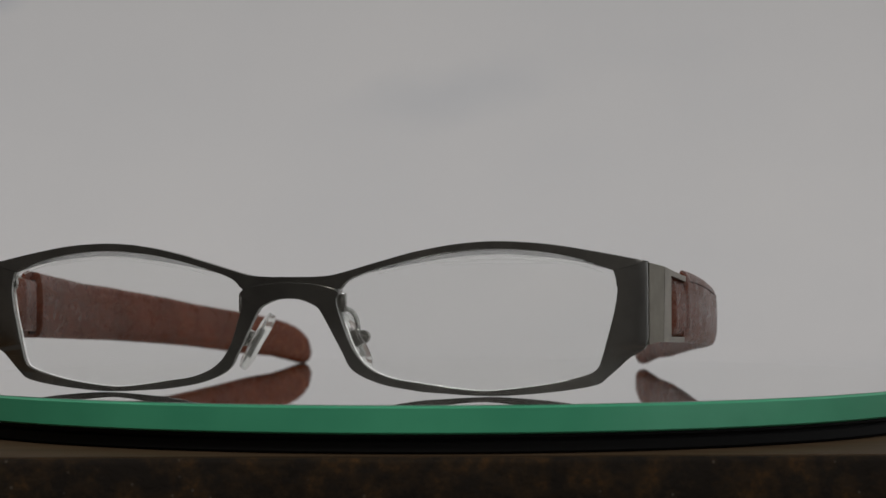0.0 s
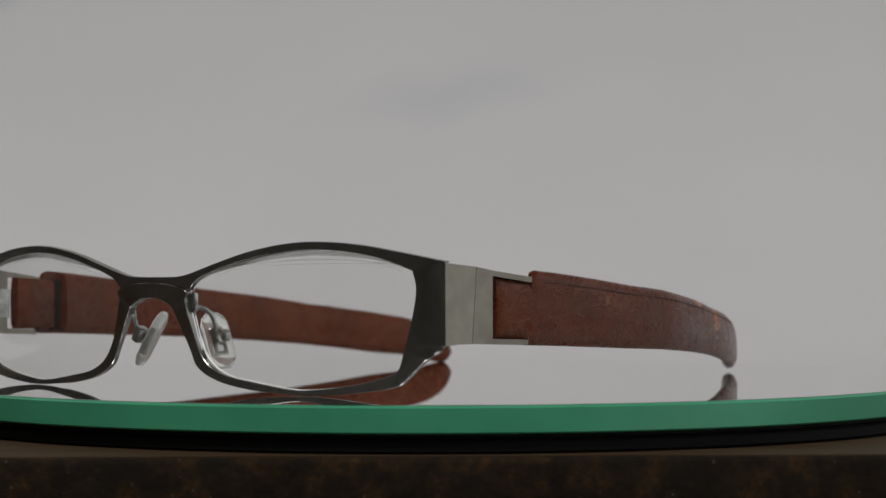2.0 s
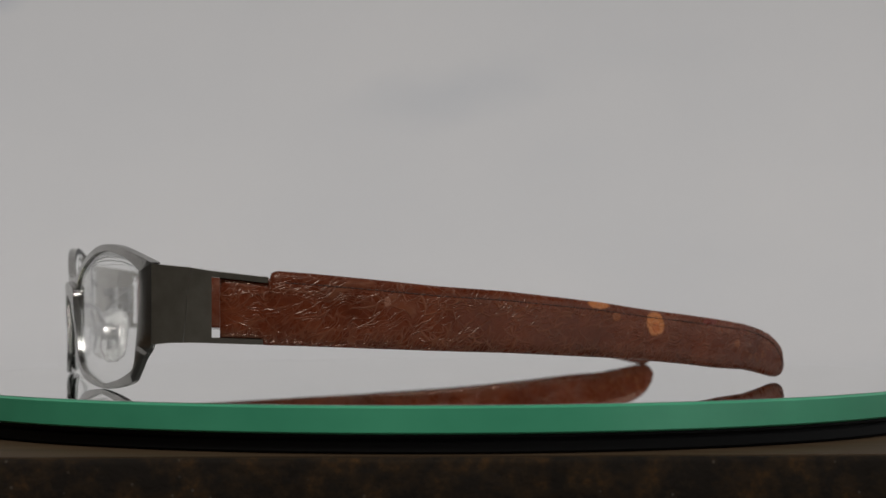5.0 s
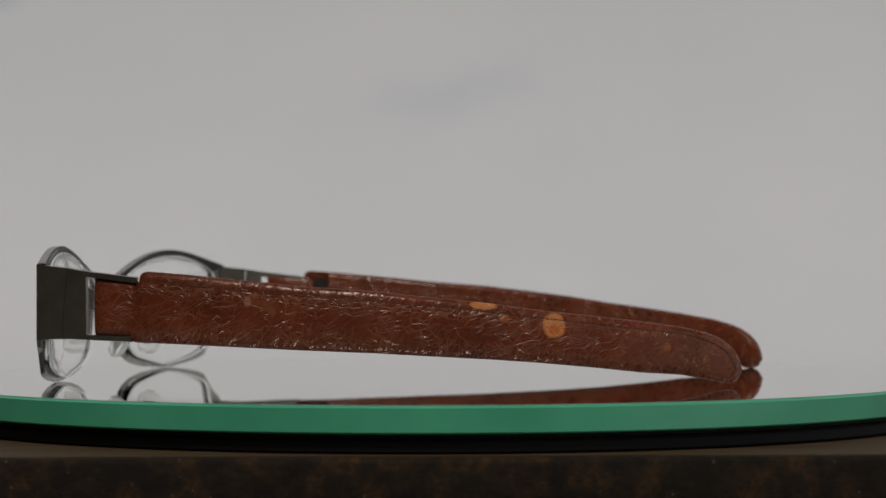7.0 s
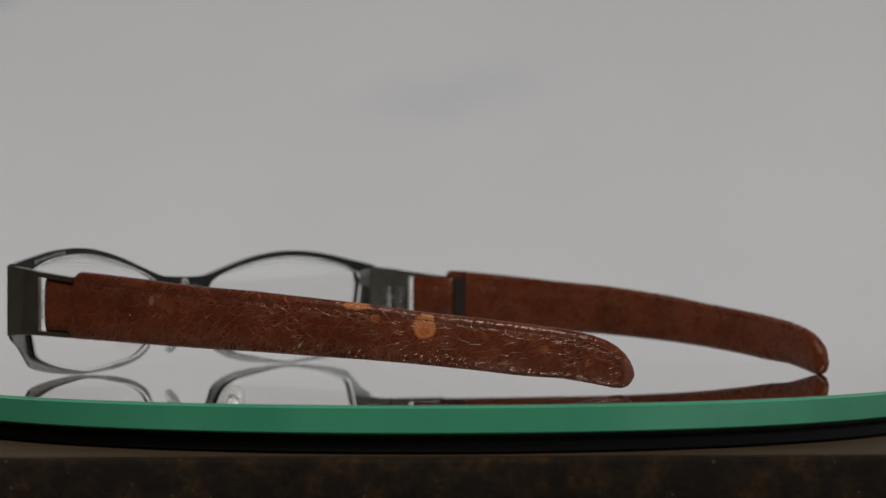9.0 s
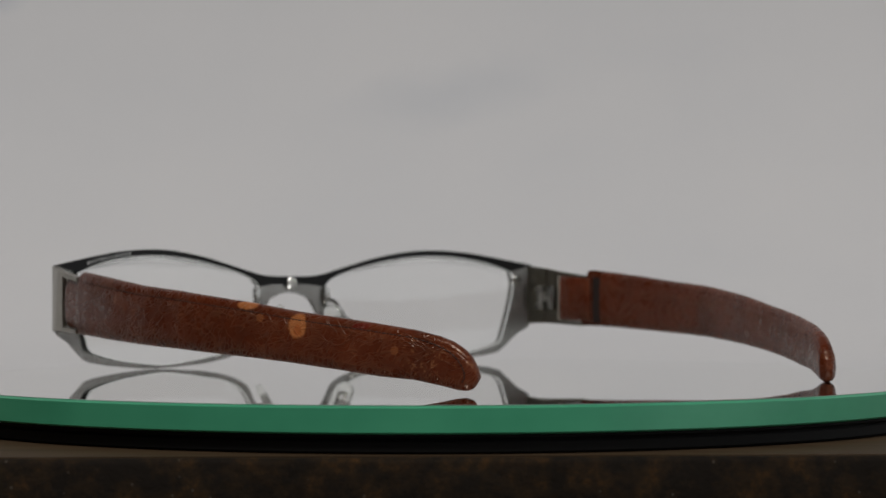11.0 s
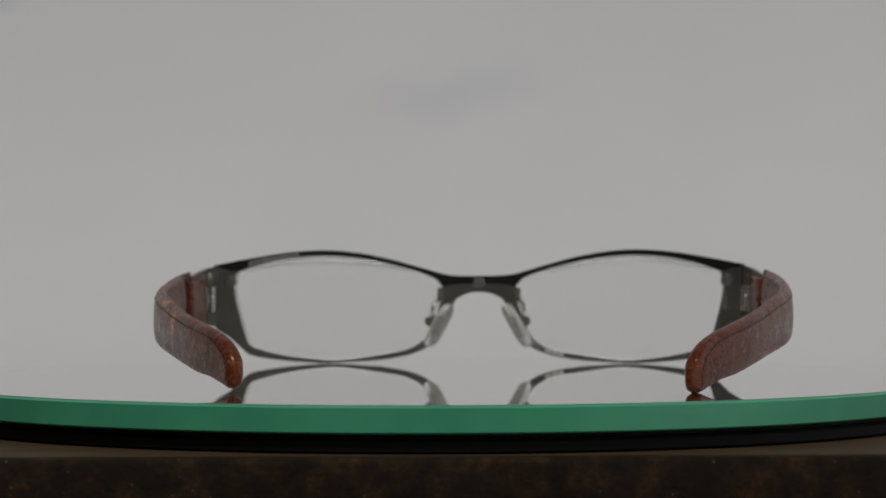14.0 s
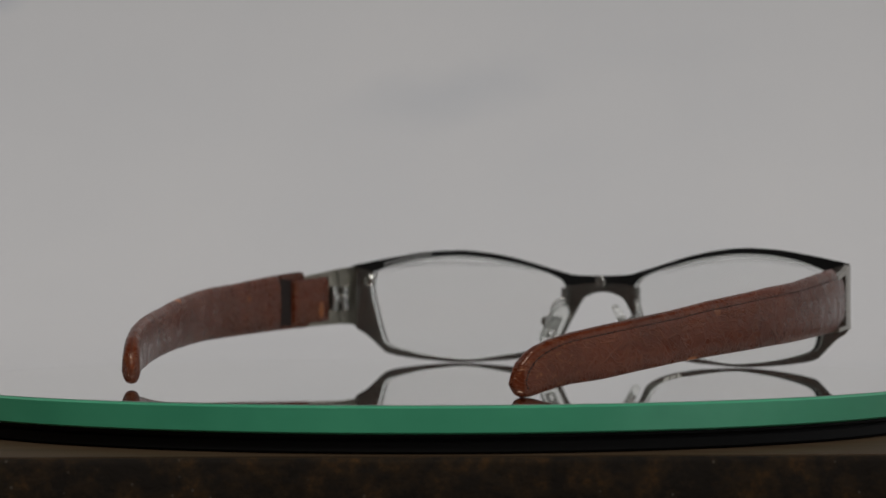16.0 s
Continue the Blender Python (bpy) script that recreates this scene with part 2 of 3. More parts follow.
def tube(bm, line, radius, sides=10):
    """A round wire along a line of points."""
    pts = [Vector(p) for p in line]
    rings = []
    for i, p in enumerate(pts):
        way = (pts[min(i + 1, len(pts) - 1)] - pts[max(i - 1, 0)]).normalized()
        side = way.cross(Vector((0, 0, 1)))
        side = side.normalized() if side.length > 0.1 else way.cross(Vector((1, 0, 0))).normalized()
        up = side.cross(way)
        rings.append([p + radius * (math.cos(a) * side + math.sin(a) * up) for a in np.linspace(0, 2 * math.pi, sides, endpoint=False)])
    loft(bm, rings)


def lathe(bm, profile, m=Matrix(), sides=24):
    """Turns a profile of (radius, height) about the z axis of m."""
    rings = [[m @ Vector((r * math.cos(a), r * math.sin(a), h)) for r, h in profile] for a in np.linspace(0, 2 * math.pi, sides, endpoint=False)]
    rows = [[bm.verts.new(p) for p in r] for r in rings]
    for a, b in zip(rows, rows[1:] + rows[:1]):
        for i in range(len(profile) - 1):
            bm.faces.new((a[i], a[i + 1], b[i + 1], b[i]))
    bm.faces.new([r[0] for r in rows]), bm.faces.new([r[-1] for r in rows])


# ---- the room that closes the place ----
def room():
    x0, x1, y0, y1, z0, z1, w = -2.4, 1.6, -2.6, 2.2, -0.76, 1.86, 0.12
    for name, dims, mat in (
            ("floor", (x0 - w, x1 + w, y0 - w, y1 + w, z0 - w, z0), FLOOR_WOOD),
            ("ceiling", (x0 - w, x1 + w, y0 - w, y1 + w, z1, z1 + w), WALL_PAINT),
            ("wall_north", (x0, x1, y1, y1 + w, z0, z1), WALL_PAINT),
            ("wall_south", (x0, x1, y0 - w, y0, z0, z1), WALL_PAINT),
            ("wall_west", (x0 - w, x0, y0 - w, y1 + w, z0, z1), WALL_PAINT)):
        bm = bmesh.new()
        box(bm, *dims)
        tagged(part(name, bm, mat), "plain dim painted " + name.split("_")[0] + " of the room", name.split("_")[0], kind="structure")
    # the wall with the window's opening
    bm = bmesh.new()
    a, b, c, d = -2.15, 0.85, -0.4, 1.4
    for dims in ((y0 - w, a, z0, z1), (b, y1 + w, z0, z1), (a, b, z0, c), (a, b, d, z1)):
        box(bm, x1, x1 + w, *dims)
    tagged(part("wall_east", bm, WALL_PAINT), "plain dim painted wall with a window opening", "wall", kind="structure")


# ---- table, backdrop, turntable ----
TABLE_Z = -8.6 * MM


def table():
    thing = tagged(new("table"), "dark wooden table with a raw speckled front edge", "table")
    thing.location, thing.rotation_euler = (-0.006, 0.25, -0.76), (0, 0, radians(1.0))
    up = -0.76
    x, y0, y1, t = 0.62, -0.1105, 0.62, 0.036

    def local(bm):
        bmesh.ops.translate(bm, verts=bm.verts, vec=(0, -0.25, -up))
        return bm
    bm = bmesh.new()
    box(bm, -x, x, y0 + 0.002, y1, TABLE_Z - t, TABLE_Z)
    part("tabletop", local(bm), WOOD, thing, "brown worn wooden board")
    # the front edge, chipped along its upper arris
    bm = bmesh.new()
    n = 240
    rings = []
    for i in range(n + 1):
        px = -x + 2 * x * i / n
        j = 0.0004 * noise.noise((px * 90, 0, 0)) + 0.0003 * noise.noise((px * 330, 5, 0))
        k = 0.0005 * noise.noise((px * 120, 9, 3))
        rings.append([(px, y0 + 0.0019, TABLE_Z - 0.0002), (px, y0 + 0.0006 + j, TABLE_Z - 0.0003 + j * 0.4), (px, y0 + k, TABLE_Z - 0.0012 + j),
                      (px, y0 + k * 1.4, TABLE_Z - 0.010), (px, y0 + k, TABLE_Z - t + 0.001), (px, y0 + 0.0019, TABLE_Z - t)])
    loft(bm, rings)
    part("front_edge", local(bm), RAW_EDGE, thing, "dark rough edge with pale specks", 60)
    for sx in (-1, 1):
        for py in (0.0, 0.54):
            bm = bmesh.new()
            box(bm, sx * 0.56 - 0.03, sx * 0.56 + 0.03, py - 0.03, py + 0.03, up, TABLE_Z - t, 0.004)
            part("leg", local(bm), WOOD, thing)


def backdrop():
    """A sheet of paper that lies on the table and curves up to a standing sheet."""
    bm = bmesh.new()
    line = [(0.125, TABLE_Z + 0.001), (0.20, TABLE_Z + 0.001)]
    r = 0.22
    for a in np.linspace(0, 90, 22):
        line.append((0.20 + r * math.sin(radians(a)), TABLE_Z + 0.001 + r * (1 - math.cos(radians(a)))))
    line += [(0.42, 0.45), (0.42, 0.85)]
    xs = np.linspace(-0.6, 0.6, 13)
    grid = []
    for d in (0.0, 0.0004):
        layer = []
        for i, (y, z) in enumerate(line):
            a = radians(min(90, max(0, (i - 2) * 90 / 21)))
            layer.append([bm.verts.new((px, y + d * math.sin(a), z - d * math.cos(a))) for px in xs])
        grid.append(layer)
    for layer in grid:
        for a, b in zip(layer, layer[1:]):
            for i in range(len(xs) - 1):
                bm.faces.new((a[i], a[i + 1], b[i + 1], b[i]))
    tagged(part("backdrop", bm, PAPER), "plain grey-white paper backdrop curving up from the table", "backdrop", kind="structure")


PLATTER = None


def turntable():
    thing = tagged(new("turntable"), "round turntable with a black base and a green-edged mirror disc", "turntable")
    thing.location = (0, 0, TABLE_Z)
    bm = bmesh.new()
    lathe(bm, [(0.030, 0.0), (0.1058, 0.0), (0.1066, 0.0005), (0.1066, 0.0021), (0.1060, 0.0026), (0.030, 0.0026)], sides=160)
    part("base", bm, BLACK_PLASTIC, thing, "flat black round base")
    disc = new("mirror_disc")
    disc.parent = thing
    disc.location = (0, 0, -TABLE_Z)
    tagged(disc, "thick round mirror glass with a green edge")
    R = 0.1084
    bm = bmesh.new()
    lathe(bm, [(0.02, -0.0050), (R - 0.0004, -0.0050), (R, -0.0047), (R, -0.0005), (R - 0.0005, -0.00012), (R - 0.0008, -0.0001)], sides=200)
    part("glass_body", bm, EDGE_GREEN, disc, "green ground glass edge")
    bm = bmesh.new()
    lathe(bm, [(0.001, -0.00009), (R - 0.0009, -0.00009), (R - 0.0006, -0.00004), (R - 0.0007, 0.0), (0.001, 0.0)], sides=200)
    part("mirror_face", bm, MIRROR, disc, "clear mirror face", 0.5)
    bm = bmesh.new()
    lathe(bm, [(0.02, -0.0060), (0.1062, -0.0060), (0.1070, -0.0056), (0.1070, -0.0052), (0.02, -0.0052)], sides=160)
    part("rubber_ring", bm, BLACK_PLASTIC, disc, "black rubber ring under the glass")
    return disc


# ---- the eyeglasses (their own space has its origin on the turntable's axis) ----
def front_y(x):
    return -78.3 + 0.0021 * x * x


def sheet(bm, upper, lower, back, front=None):
    """A bent metal strip between two lines of (x, z) on the curved front, from front_y + front to + back."""
    rings = []
    for i, ((xa, za), (xb, zb)) in enumerate(zip(upper, lower)):
        f = front(0.5 * (xa + xb)) if front else 0.0
        d = Vector((xb - xa, zb - za))
        e = d.normalized() * min(0.12, d.length * 0.3) if d.length > 1e-6 else Vector((0, 0))
        rings.append([at(xa, front_y(xa) + back, za), at(xa, front_y(xa) + f + 0.12, za), at(xa + e.x, front_y(xa) + f, za + e.y),
                      at(xb - e.x, front_y(xb) + f, zb - e.y), at(xb, front_y(xb) + f + 0.12, zb), at(xb, front_y(xb) + back, zb)])
    loft(bm, rings)


TOP_LINE = [(0, 22.0), (5, 22.05), (8.9, 22.5), (16.4, 24.6), (23.4, 26.5), (30.9, 27.9), (38.4, 28.5), (47.6, 28.0), (56.9, 26.5), (65.9, 24.75)]
BAR_LOW = [(0, 20.1), (5, 20.0), (9.3, 19.6), (11.9, 21.7), (19, 24.1), (28.8, 26.2), (38.3, 27.05), (47, 26.5), (54, 25.1), (59.9, 23.0)]
RIM_IN = [(59.9, 23.0), (60.6, 20.0), (60.1, 15.9), (58.8, 10.6), (58.0, 7.7), (57.0, 5.1), (54.4, 3.8), (47.6, 2.2), (38.3, 1.1), (33.5, 1.2),
          (28.8, 1.8), (25.4, 2.3), (19, 3.4), (14.6, 5.6), (12.1, 9.0), (10.2, 14.1), (9.3, 17.5), (9.6, 19.3), (5.7, 20.5), (0, 21.0)]
RIM_OUT = [(65.9, 24.6), (66.0, 20.5), (66.0, 15.0), (65.7, 9.4), (62.3, 6.8), (59.0, 3.7), (56.6, 2.1), (49.9, 0.95), (41, 0.18), (35.5, 0.15),
           (29.5, 0.5), (24.5, 0.9), (17.5, 2.2), (12.3, 4.6), (10.1, 8.2), (7.5, 13.2), (6.4, 15.2), (5.3, 16.5), (2.5, 17.7), (0, 17.95)]


def both_sides(line, middle_last):
    """Mirrors a half line in x into a whole one that runs from +x to -x."""
    pts = [tuple(p) for p in line] if middle_last else [tuple(p) for p in line][::-1]
    return pts + [(-x, z) for x, z in pts[:-1][::-1]]


def top_bar(thing):
    up, low = curve_through(TOP_LINE, 10), curve_through(BAR_LOW, 10)
    low = np.vstack([low, [(59.9 + (65.9 - 59.9) * k / 4, 23.0 + 1.62 * k / 4) for k in range(1, 5)]])
    # spread the upper line's last stretch over the wedge at the corner
    up = np.array([[np.interp(i / (len(low) - 1), np.linspace(0, 1, len(up)), up[:, k]) for k in (0, 1)] for i in range(len(low))])
    bm = bmesh.new()
    sheet(bm, both_sides(up, False), both_sides(low, False), 1.9, lambda x: 0.25)
    bmesh.ops.recalc_face_normals(bm, faces=bm.faces)
    for f in bm.faces:
        f.material_index = 1 if f.normal.y > 0.6 else 0
    part("top_bar", bm, (GUNMETAL, BLACK_PAINT), thing, "gunmetal brow bar with a black lacquered back", 40)


def lower_frame(thing):
    inner, outer = curve_through(RIM_IN, 8), curve_through(RIM_OUT, 8)
    bm = bmesh.new()
    sheet(bm, both_sides(inner, True), both_sides(outer, True), 1.0, lambda x: -0.75 * max(0.0, 1 - (abs(x) / 10.5) ** 4))
    part("lower_frame", bm, GUNMETAL, thing, "gunmetal lower rims joined by the nose bridge", 40)


def lens_outline(shrink=0.0):
    low = curve_through(RIM_IN[:18], 6)
    up = curve_through(BAR_LOW[2:], 6)
    pts = [Vector(p) for p in low] + [Vector(p) for p in up[1:-1]]
    mid = Vector((35, 14))
    return [p + (p - mid).normalized() * -shrink for p in pts]


SMOOTH_LOW = curve_through(BAR_LOW[3:], 8)


def lens(thing, s):
    ring = lens_outline(-0.15)
    if s < 0:
        ring = [Vector((-p.x, p.y)) for p in ring][::-1]
    mid = Vector((35 * s, 14))
    bm = bmesh.new()
    faces = []
    for depth in (0.75, 1.85):
        rows = []
        for k in (1.0, 0.8, 0.6, 0.4, 0.2):
            rows.append([bm.verts.new(at(*(lambda q: (q.x, front_y(q.x) + depth, q.y))(mid + (p - mid) * k))) for p in ring])
        c = bm.verts.new(at(mid.x, front_y(mid.x) + depth, mid.y))
        n = len(ring)
        for a, b in zip(rows, rows[1:]):
            for i in range(n):
                bm.faces.new((a[i], a[(i + 1) % n], b[(i + 1) % n], b[i]))
        for i in range(n):
            bm.faces.new((rows[-1][i], rows[-1][(i + 1) % n], c))
        faces.append(rows[0])
    for i in range(n):
        bm.faces.new((faces[0][i], faces[0][(i + 1) % n], faces[1][(i + 1) % n], faces[1][i]))
    ob = part("lens", bm, GLASS, thing, "clear spectacle lens", 50)
    ob.visible_shadow = False
    # the ground bevel round the edge of the lens
    bm = bmesh.new()
    rings = []
    n = len(ring)
    for i, p in enumerate(ring):
        q = p + (mid - p).normalized() * 0.24
        p2 = p + (mid - p).normalized() * 0.02
        rings.append([at(p2.x, front_y(p2.x) + 2.0, p2.y), at(p2.x, front_y(p2.x) + 2.35, p2.y), at(q.x, front_y(q.x) + 2.2, q.y), at(q.x, front_y(q.x) + 2.0, q.y)])
    loft(bm, rings, closed=True)
    part("lens_bevel", bm, BEVEL_AND_GLARE, ob, "ground whitish lens edge")
    # glare that follows the brow, added as a slim pale crescent
    def below(px, drop):
        return float(np.interp(px, SMOOTH_LOW[:, 0], SMOOTH_LOW[:, 1])) - drop
    bm = bmesh.new()
    rings = []
    for px in np.linspace(15, 58.5, 44):
        k = math.sin(math.pi * (px - 15) / 43.5) ** 0.8
        a, b = below(px, 0.1), below(px, 0.12 + 1.0 * k)
        rings.append([at(s * px, front_y(px) + d, z) for d, z in ((1.9, a), (2.5, a), (2.05, b), (1.9, b))])
    loft(bm, rings)
    part("glare_crescent", bm, BROW_GLARE, ob, "slim pale crescent of glare under the brow").visible_shadow = False
    # thin glare lines added near it: long arcs on one lens, flat streaks on the other
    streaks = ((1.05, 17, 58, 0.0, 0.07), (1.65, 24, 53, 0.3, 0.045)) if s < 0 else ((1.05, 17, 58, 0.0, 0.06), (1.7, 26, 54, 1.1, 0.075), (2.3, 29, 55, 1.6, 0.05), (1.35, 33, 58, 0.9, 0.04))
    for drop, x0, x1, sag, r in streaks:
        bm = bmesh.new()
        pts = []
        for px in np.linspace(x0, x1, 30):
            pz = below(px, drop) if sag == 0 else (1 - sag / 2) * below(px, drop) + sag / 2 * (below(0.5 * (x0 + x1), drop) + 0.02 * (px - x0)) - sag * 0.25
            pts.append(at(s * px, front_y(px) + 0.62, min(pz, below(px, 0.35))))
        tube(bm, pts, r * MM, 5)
        part("glare_line", bm, BEVEL_AND_GLARE, ob, "fine whitish line of glare near the upper lens edge")


def screw(parent, name, x, y, z, r, out=1.0):
    """A small screw head with a slotted, recessed middle that points backwards."""
    m = Matrix.Translation(at(x, y, z)) @ pose(0, 0, 0, -90 * out, 0, 0)
    bm = bmesh.new()
    lathe(bm, [(r * MM, -0.9 * MM), (r * MM, 0.25 * MM), (r * 0.85 * MM, 0.45 * MM), (r * 0.55 * MM, 0.48 * MM), (r * 0.5 * MM, 0.22 * MM), (0.05 * MM, 0.2 * MM)], m, 20)
    return part(name, bm, CHROME, parent, "small bright screw")


def nose_pad(thing, s):
    # the pad: a slim clear plate, rounded, turned towards the nose
    m = Matrix.Translation(at(9.6 * s, -69.6, 9.7)) @ pose(0, 0, 0, 6, 0, -27 * s) @ pose(0, 0, 0, 0, -29 * s, 0)
    bm = bmesh.new()
    rings = []
    for k in np.linspace(-1, 1, 13):
        w = max(1e-3, (1 - abs(k) ** 6)) ** 0.5
        w = max(w, 0.45)
        rings.append([m @ Vector((1.0 * w ** 0.6 * MM * math.copysign(abs(math.cos(a)) ** 0.7, math.cos(a)), 2.8 * w * MM * math.copysign(abs(math.sin(a)) ** 0.55, math.sin(a)), 5.9 * k * MM))
                      for a in np.linspace(0, 2 * math.pi, 16, endpoint=False)])
    loft(bm, rings)
    pad = part("nose_pad", bm, SILICONE, thing, "clear silicone nose pad", 60)
    pad.visible_shadow = False
    bm = bmesh.new()
    line = curve_through([(9.4 * s, -77.2, 15.6), (9.8 * s, -75.2, 16.2), (11.0 * s, -73.2, 15.2), (11.5 * s, -72.2, 12.8), (11.2 * s, -71.4, 10.8)], 6)
    tube(bm, [at(*p) for p in line], 0.48 * MM)
    part("pad_arm", bm, CHROME, pad, "thin bright metal arm")
    bm = bmesh.new()
    box(bm, *sorted((at(9.0 * s, 0, 0)[0], at(10.5 * s, 0, 0)[0])), -77.3 * MM, -75.6 * MM, 15.4 * MM, 19.0 * MM, 0.2 * MM)
    part("arm_base", bm, CHROME, pad, "small metal tab soldered to the rim")
    bm = bmesh.new()
    mm = Matrix.Translation(at(11.2 * s, -71.2, 10.6)) @ pose(0, 0, 0, 0, -29 * s, 0)
    box(bm, -0.9 * MM, 0.9 * MM, -1.2 * MM, 1.0 * MM, -1.6 * MM, 1.6 * MM, 0.25 * MM)
    bmesh.ops.transform(bm, matrix=mm, verts=bm.verts)
    part("pad_box", bm, CHROME, pad, "bright metal pad holder")
    screw(pad, "pad_screw", 11.9 * s, -69.9, 10.7, 1.3)
    bm = bmesh.new()
    m2 = m @ Matrix.Translation((0.2 * s * MM, 0, -0.4 * MM))
    for y0, y1, z0, z1 in ((-1.3, -0.6, -3.0, 3.0), (0.6, 1.3, -3.0, 3.0), (-0.6, 0.6, 2.2, 3.0), (-0.6, 0.6, -3.0, -2.2), (-0.6, 0.6, -0.7, 0.7)):
        box(bm, -0.35 * MM, 0.35 * MM, y0 * MM, y1 * MM, z0 * MM, z1 * MM, 0.12 * MM)
    bmesh.ops.transform(bm, matrix=m2, verts=bm.verts)
    part("pad_core", bm, CHROME, pad, "metal plate inside the pad")


PLAN = np.vstack([[(66.2, -69.2), (67.9, -63.1), (69.25, -47.5)],
                  curve_through([(69.4, -46), (69.9, -36), (69.8, -25), (69.0, -12), (67.3, 0), (64.8, 10), (61.6, 20),
                                 (57.1, 32.5), (52.2, 44.5), (46.4, 56), (40.8, 65.5), (38.5, 69.3)], 10)])
PLAN_X = lambda y: float(np.interp(y, PLAN[:, 1], PLAN[:, 0]))


def plan_frame(y):
    """The outer face's x at y and the outward normal in plan."""
    d = 0.8 if y > -46 else 0.2
    t = Vector((PLAN_X(y + d) - PLAN_X(y - d), 2 * d)).normalized()
    return PLAN_X(y), Vector((t.y, -t.x))


def side_plate(bm, s, ys, top, low, thick, proud=0.0):
    """A metal plate along the side, between heights top(y) and low(y)."""
    rings = []
    for y in ys:
        x, n = plan_frame(y)
        o, i = Vector((x, y)) + n * proud, Vector((x, y)) - n * (thick - proud)
        zt, zl, c = top(y), low(y), 0.12
        rings.append([at(s * i.x, i.y, zl), at(s * o.x, o.y, zl + c), at(s * o.x, o.y, zt - c), at(s * i.x, i.y, zt)])
    loft(bm, rings)


def line(*knots):
    return lambda y: float(np.interp(y, [k[0] for k in knots], [k[1] for k in knots]))


PLATE_TOP = line((-69.2, 24.6), (-62.5, 23.75), (-48, 22.05))
PLATE_LOW = line((-69.2, 9.4), (-66, 9.75), (-62, 9.8), (-48.5, 9.3))


def endpiece(thing, s):
    bm = bmesh.new()
    rows = []
    n = 8
    for k in range(n):
        y = -69.0 + k / (n - 1) * 5.6
        rows.append(y)
    rings = []
    for y in rows:
        x, nn = plan_frame(y)
        lean = (y + 69.0) / 5.6
        o, i = Vector((x, y)), Vector((x, y)) - nn * 1.2
        zt, zl = PLATE_TOP(y), PLATE_LOW(y)
        a, b = 1.3 * lean, 0.0
        rings.append([at(s * i.x, i.y, zl), at(s * o.x, o.y, zl + 0.1), at(s * o.x, o.y + a, zt - 0.1), at(s * i.x, i.y + a, zt)])
    loft(bm, rings)
    ob = part("endpiece", bm, BRUSHED, thing, "brushed metal end piece bent back from the rim")
    # backing plate with the screw and a small lens clip
    screw(ob, "endpiece_screw", 61.6 * s, -68.4, 20.8, 1.5)
    bm = bmesh.new()
    for z0, z1 in ((17.6, 18.7), (13.8, 14.6)):
        box(bm, *sorted((at(60.5 * s, 0, 0)[0], at(61.6 * s, 0, 0)[0])), -70.0 * MM, -68.6 * MM, z0 * MM, z1 * MM, 0.1 * MM)
    box(bm, *sorted((at(61.1 * s, 0, 0)[0], at(61.6 * s, 0, 0)[0])), -70.0 * MM, -68.7 * MM, 14.3 * MM, 18.0 * MM, 0.08 * MM)
    part("lens_clip", bm, CHROME, ob, "small bright metal clip")


def hinge(thing, s):
    bm = bmesh.new()
    x, n = plan_frame(-63.0)
    inner = x - 1.2
    for y0, y1, z0, z1, t in ((-67.2, -63.2, 17.4, 19.3, 0.9), (-67.2, -63.2, 13.3, 15.2, 0.9), (-62.8, -58.8, 15.3, 17.3, 0.9), (-61.2, -58.6, 13.2, 19.4, 0.6)):
        box(bm, *sorted((at(s * inner, 0, 0)[0], at(s * (inner - t), 0, 0)[0])), y0 * MM, y1 * MM, z0 * MM, z1 * MM, 0.12 * MM)
    for z0, z1 in ((17.35, 19.35), (15.35, 17.25), (13.25, 15.25)):
        lathe(bm, [(0.1 * MM, z0 * MM), (0.95 * MM, z0 * MM), (1.0 * MM, z0 * MM + 0.1 * MM), (1.0 * MM, z1 * MM - 0.1 * MM), (0.95 * MM, z1 * MM), (0.1 * MM, z1 * MM)],
              Matrix.Translation(at(s * (inner - 1.0), -63.0, 0)), 14)
    part("hinge", bm, CHROME, thing, "bright metal barrel hinge")


SLEEVE_TOP = line((-56.8, 21.95), (-47.3, 21.0), (-46.9, 22.95), (-45.5, 23.1), (-39, 22.6), (-27, 21.45), (-15, 20.2), (-1, 19.2), (12, 17.8), (21, 16.8), (31, 15.35),
                  (41, 14.2), (49, 13.2), (57, 12.0), (61.5, 10.9), (64, 9.9), (65.8, 8.7), (67.2, 7.2), (67.9, 6.0), (68.4, 4.7), (68.6, 3.6))
SLEEVE_LOW = line((-56.8, 10.6), (-49, 10.3), (-48.4, 9.25), (-39, 8.9), (-27, 8.35), (-15, 7.8), (0, 7.2), (13, 6.4), (21, 5.9), (30, 5.2), (41, 4.1), (50, 3.0),
                  (57, 2.5), (61.5, 1.6), (65, 0.75), (66.6, 0.65), (67.6, 1.1), (68.3, 2.1), (68.6, 3.0))
PROFILE = [(0.0, 0.12), (0.012, 0.34), (0.045, 0.58), (0.10, 0.77), (0.17, 0.89), (0.26, 0.96), (0.37, 0.992), (0.5, 1.0), (0.66, 0.975), (0.77, 0.92), (0.83, 0.86), (0.848, 0.79), (0.87, 0.80), (0.93, 0.68), (0.978, 0.44), (1.0, 0.14)]


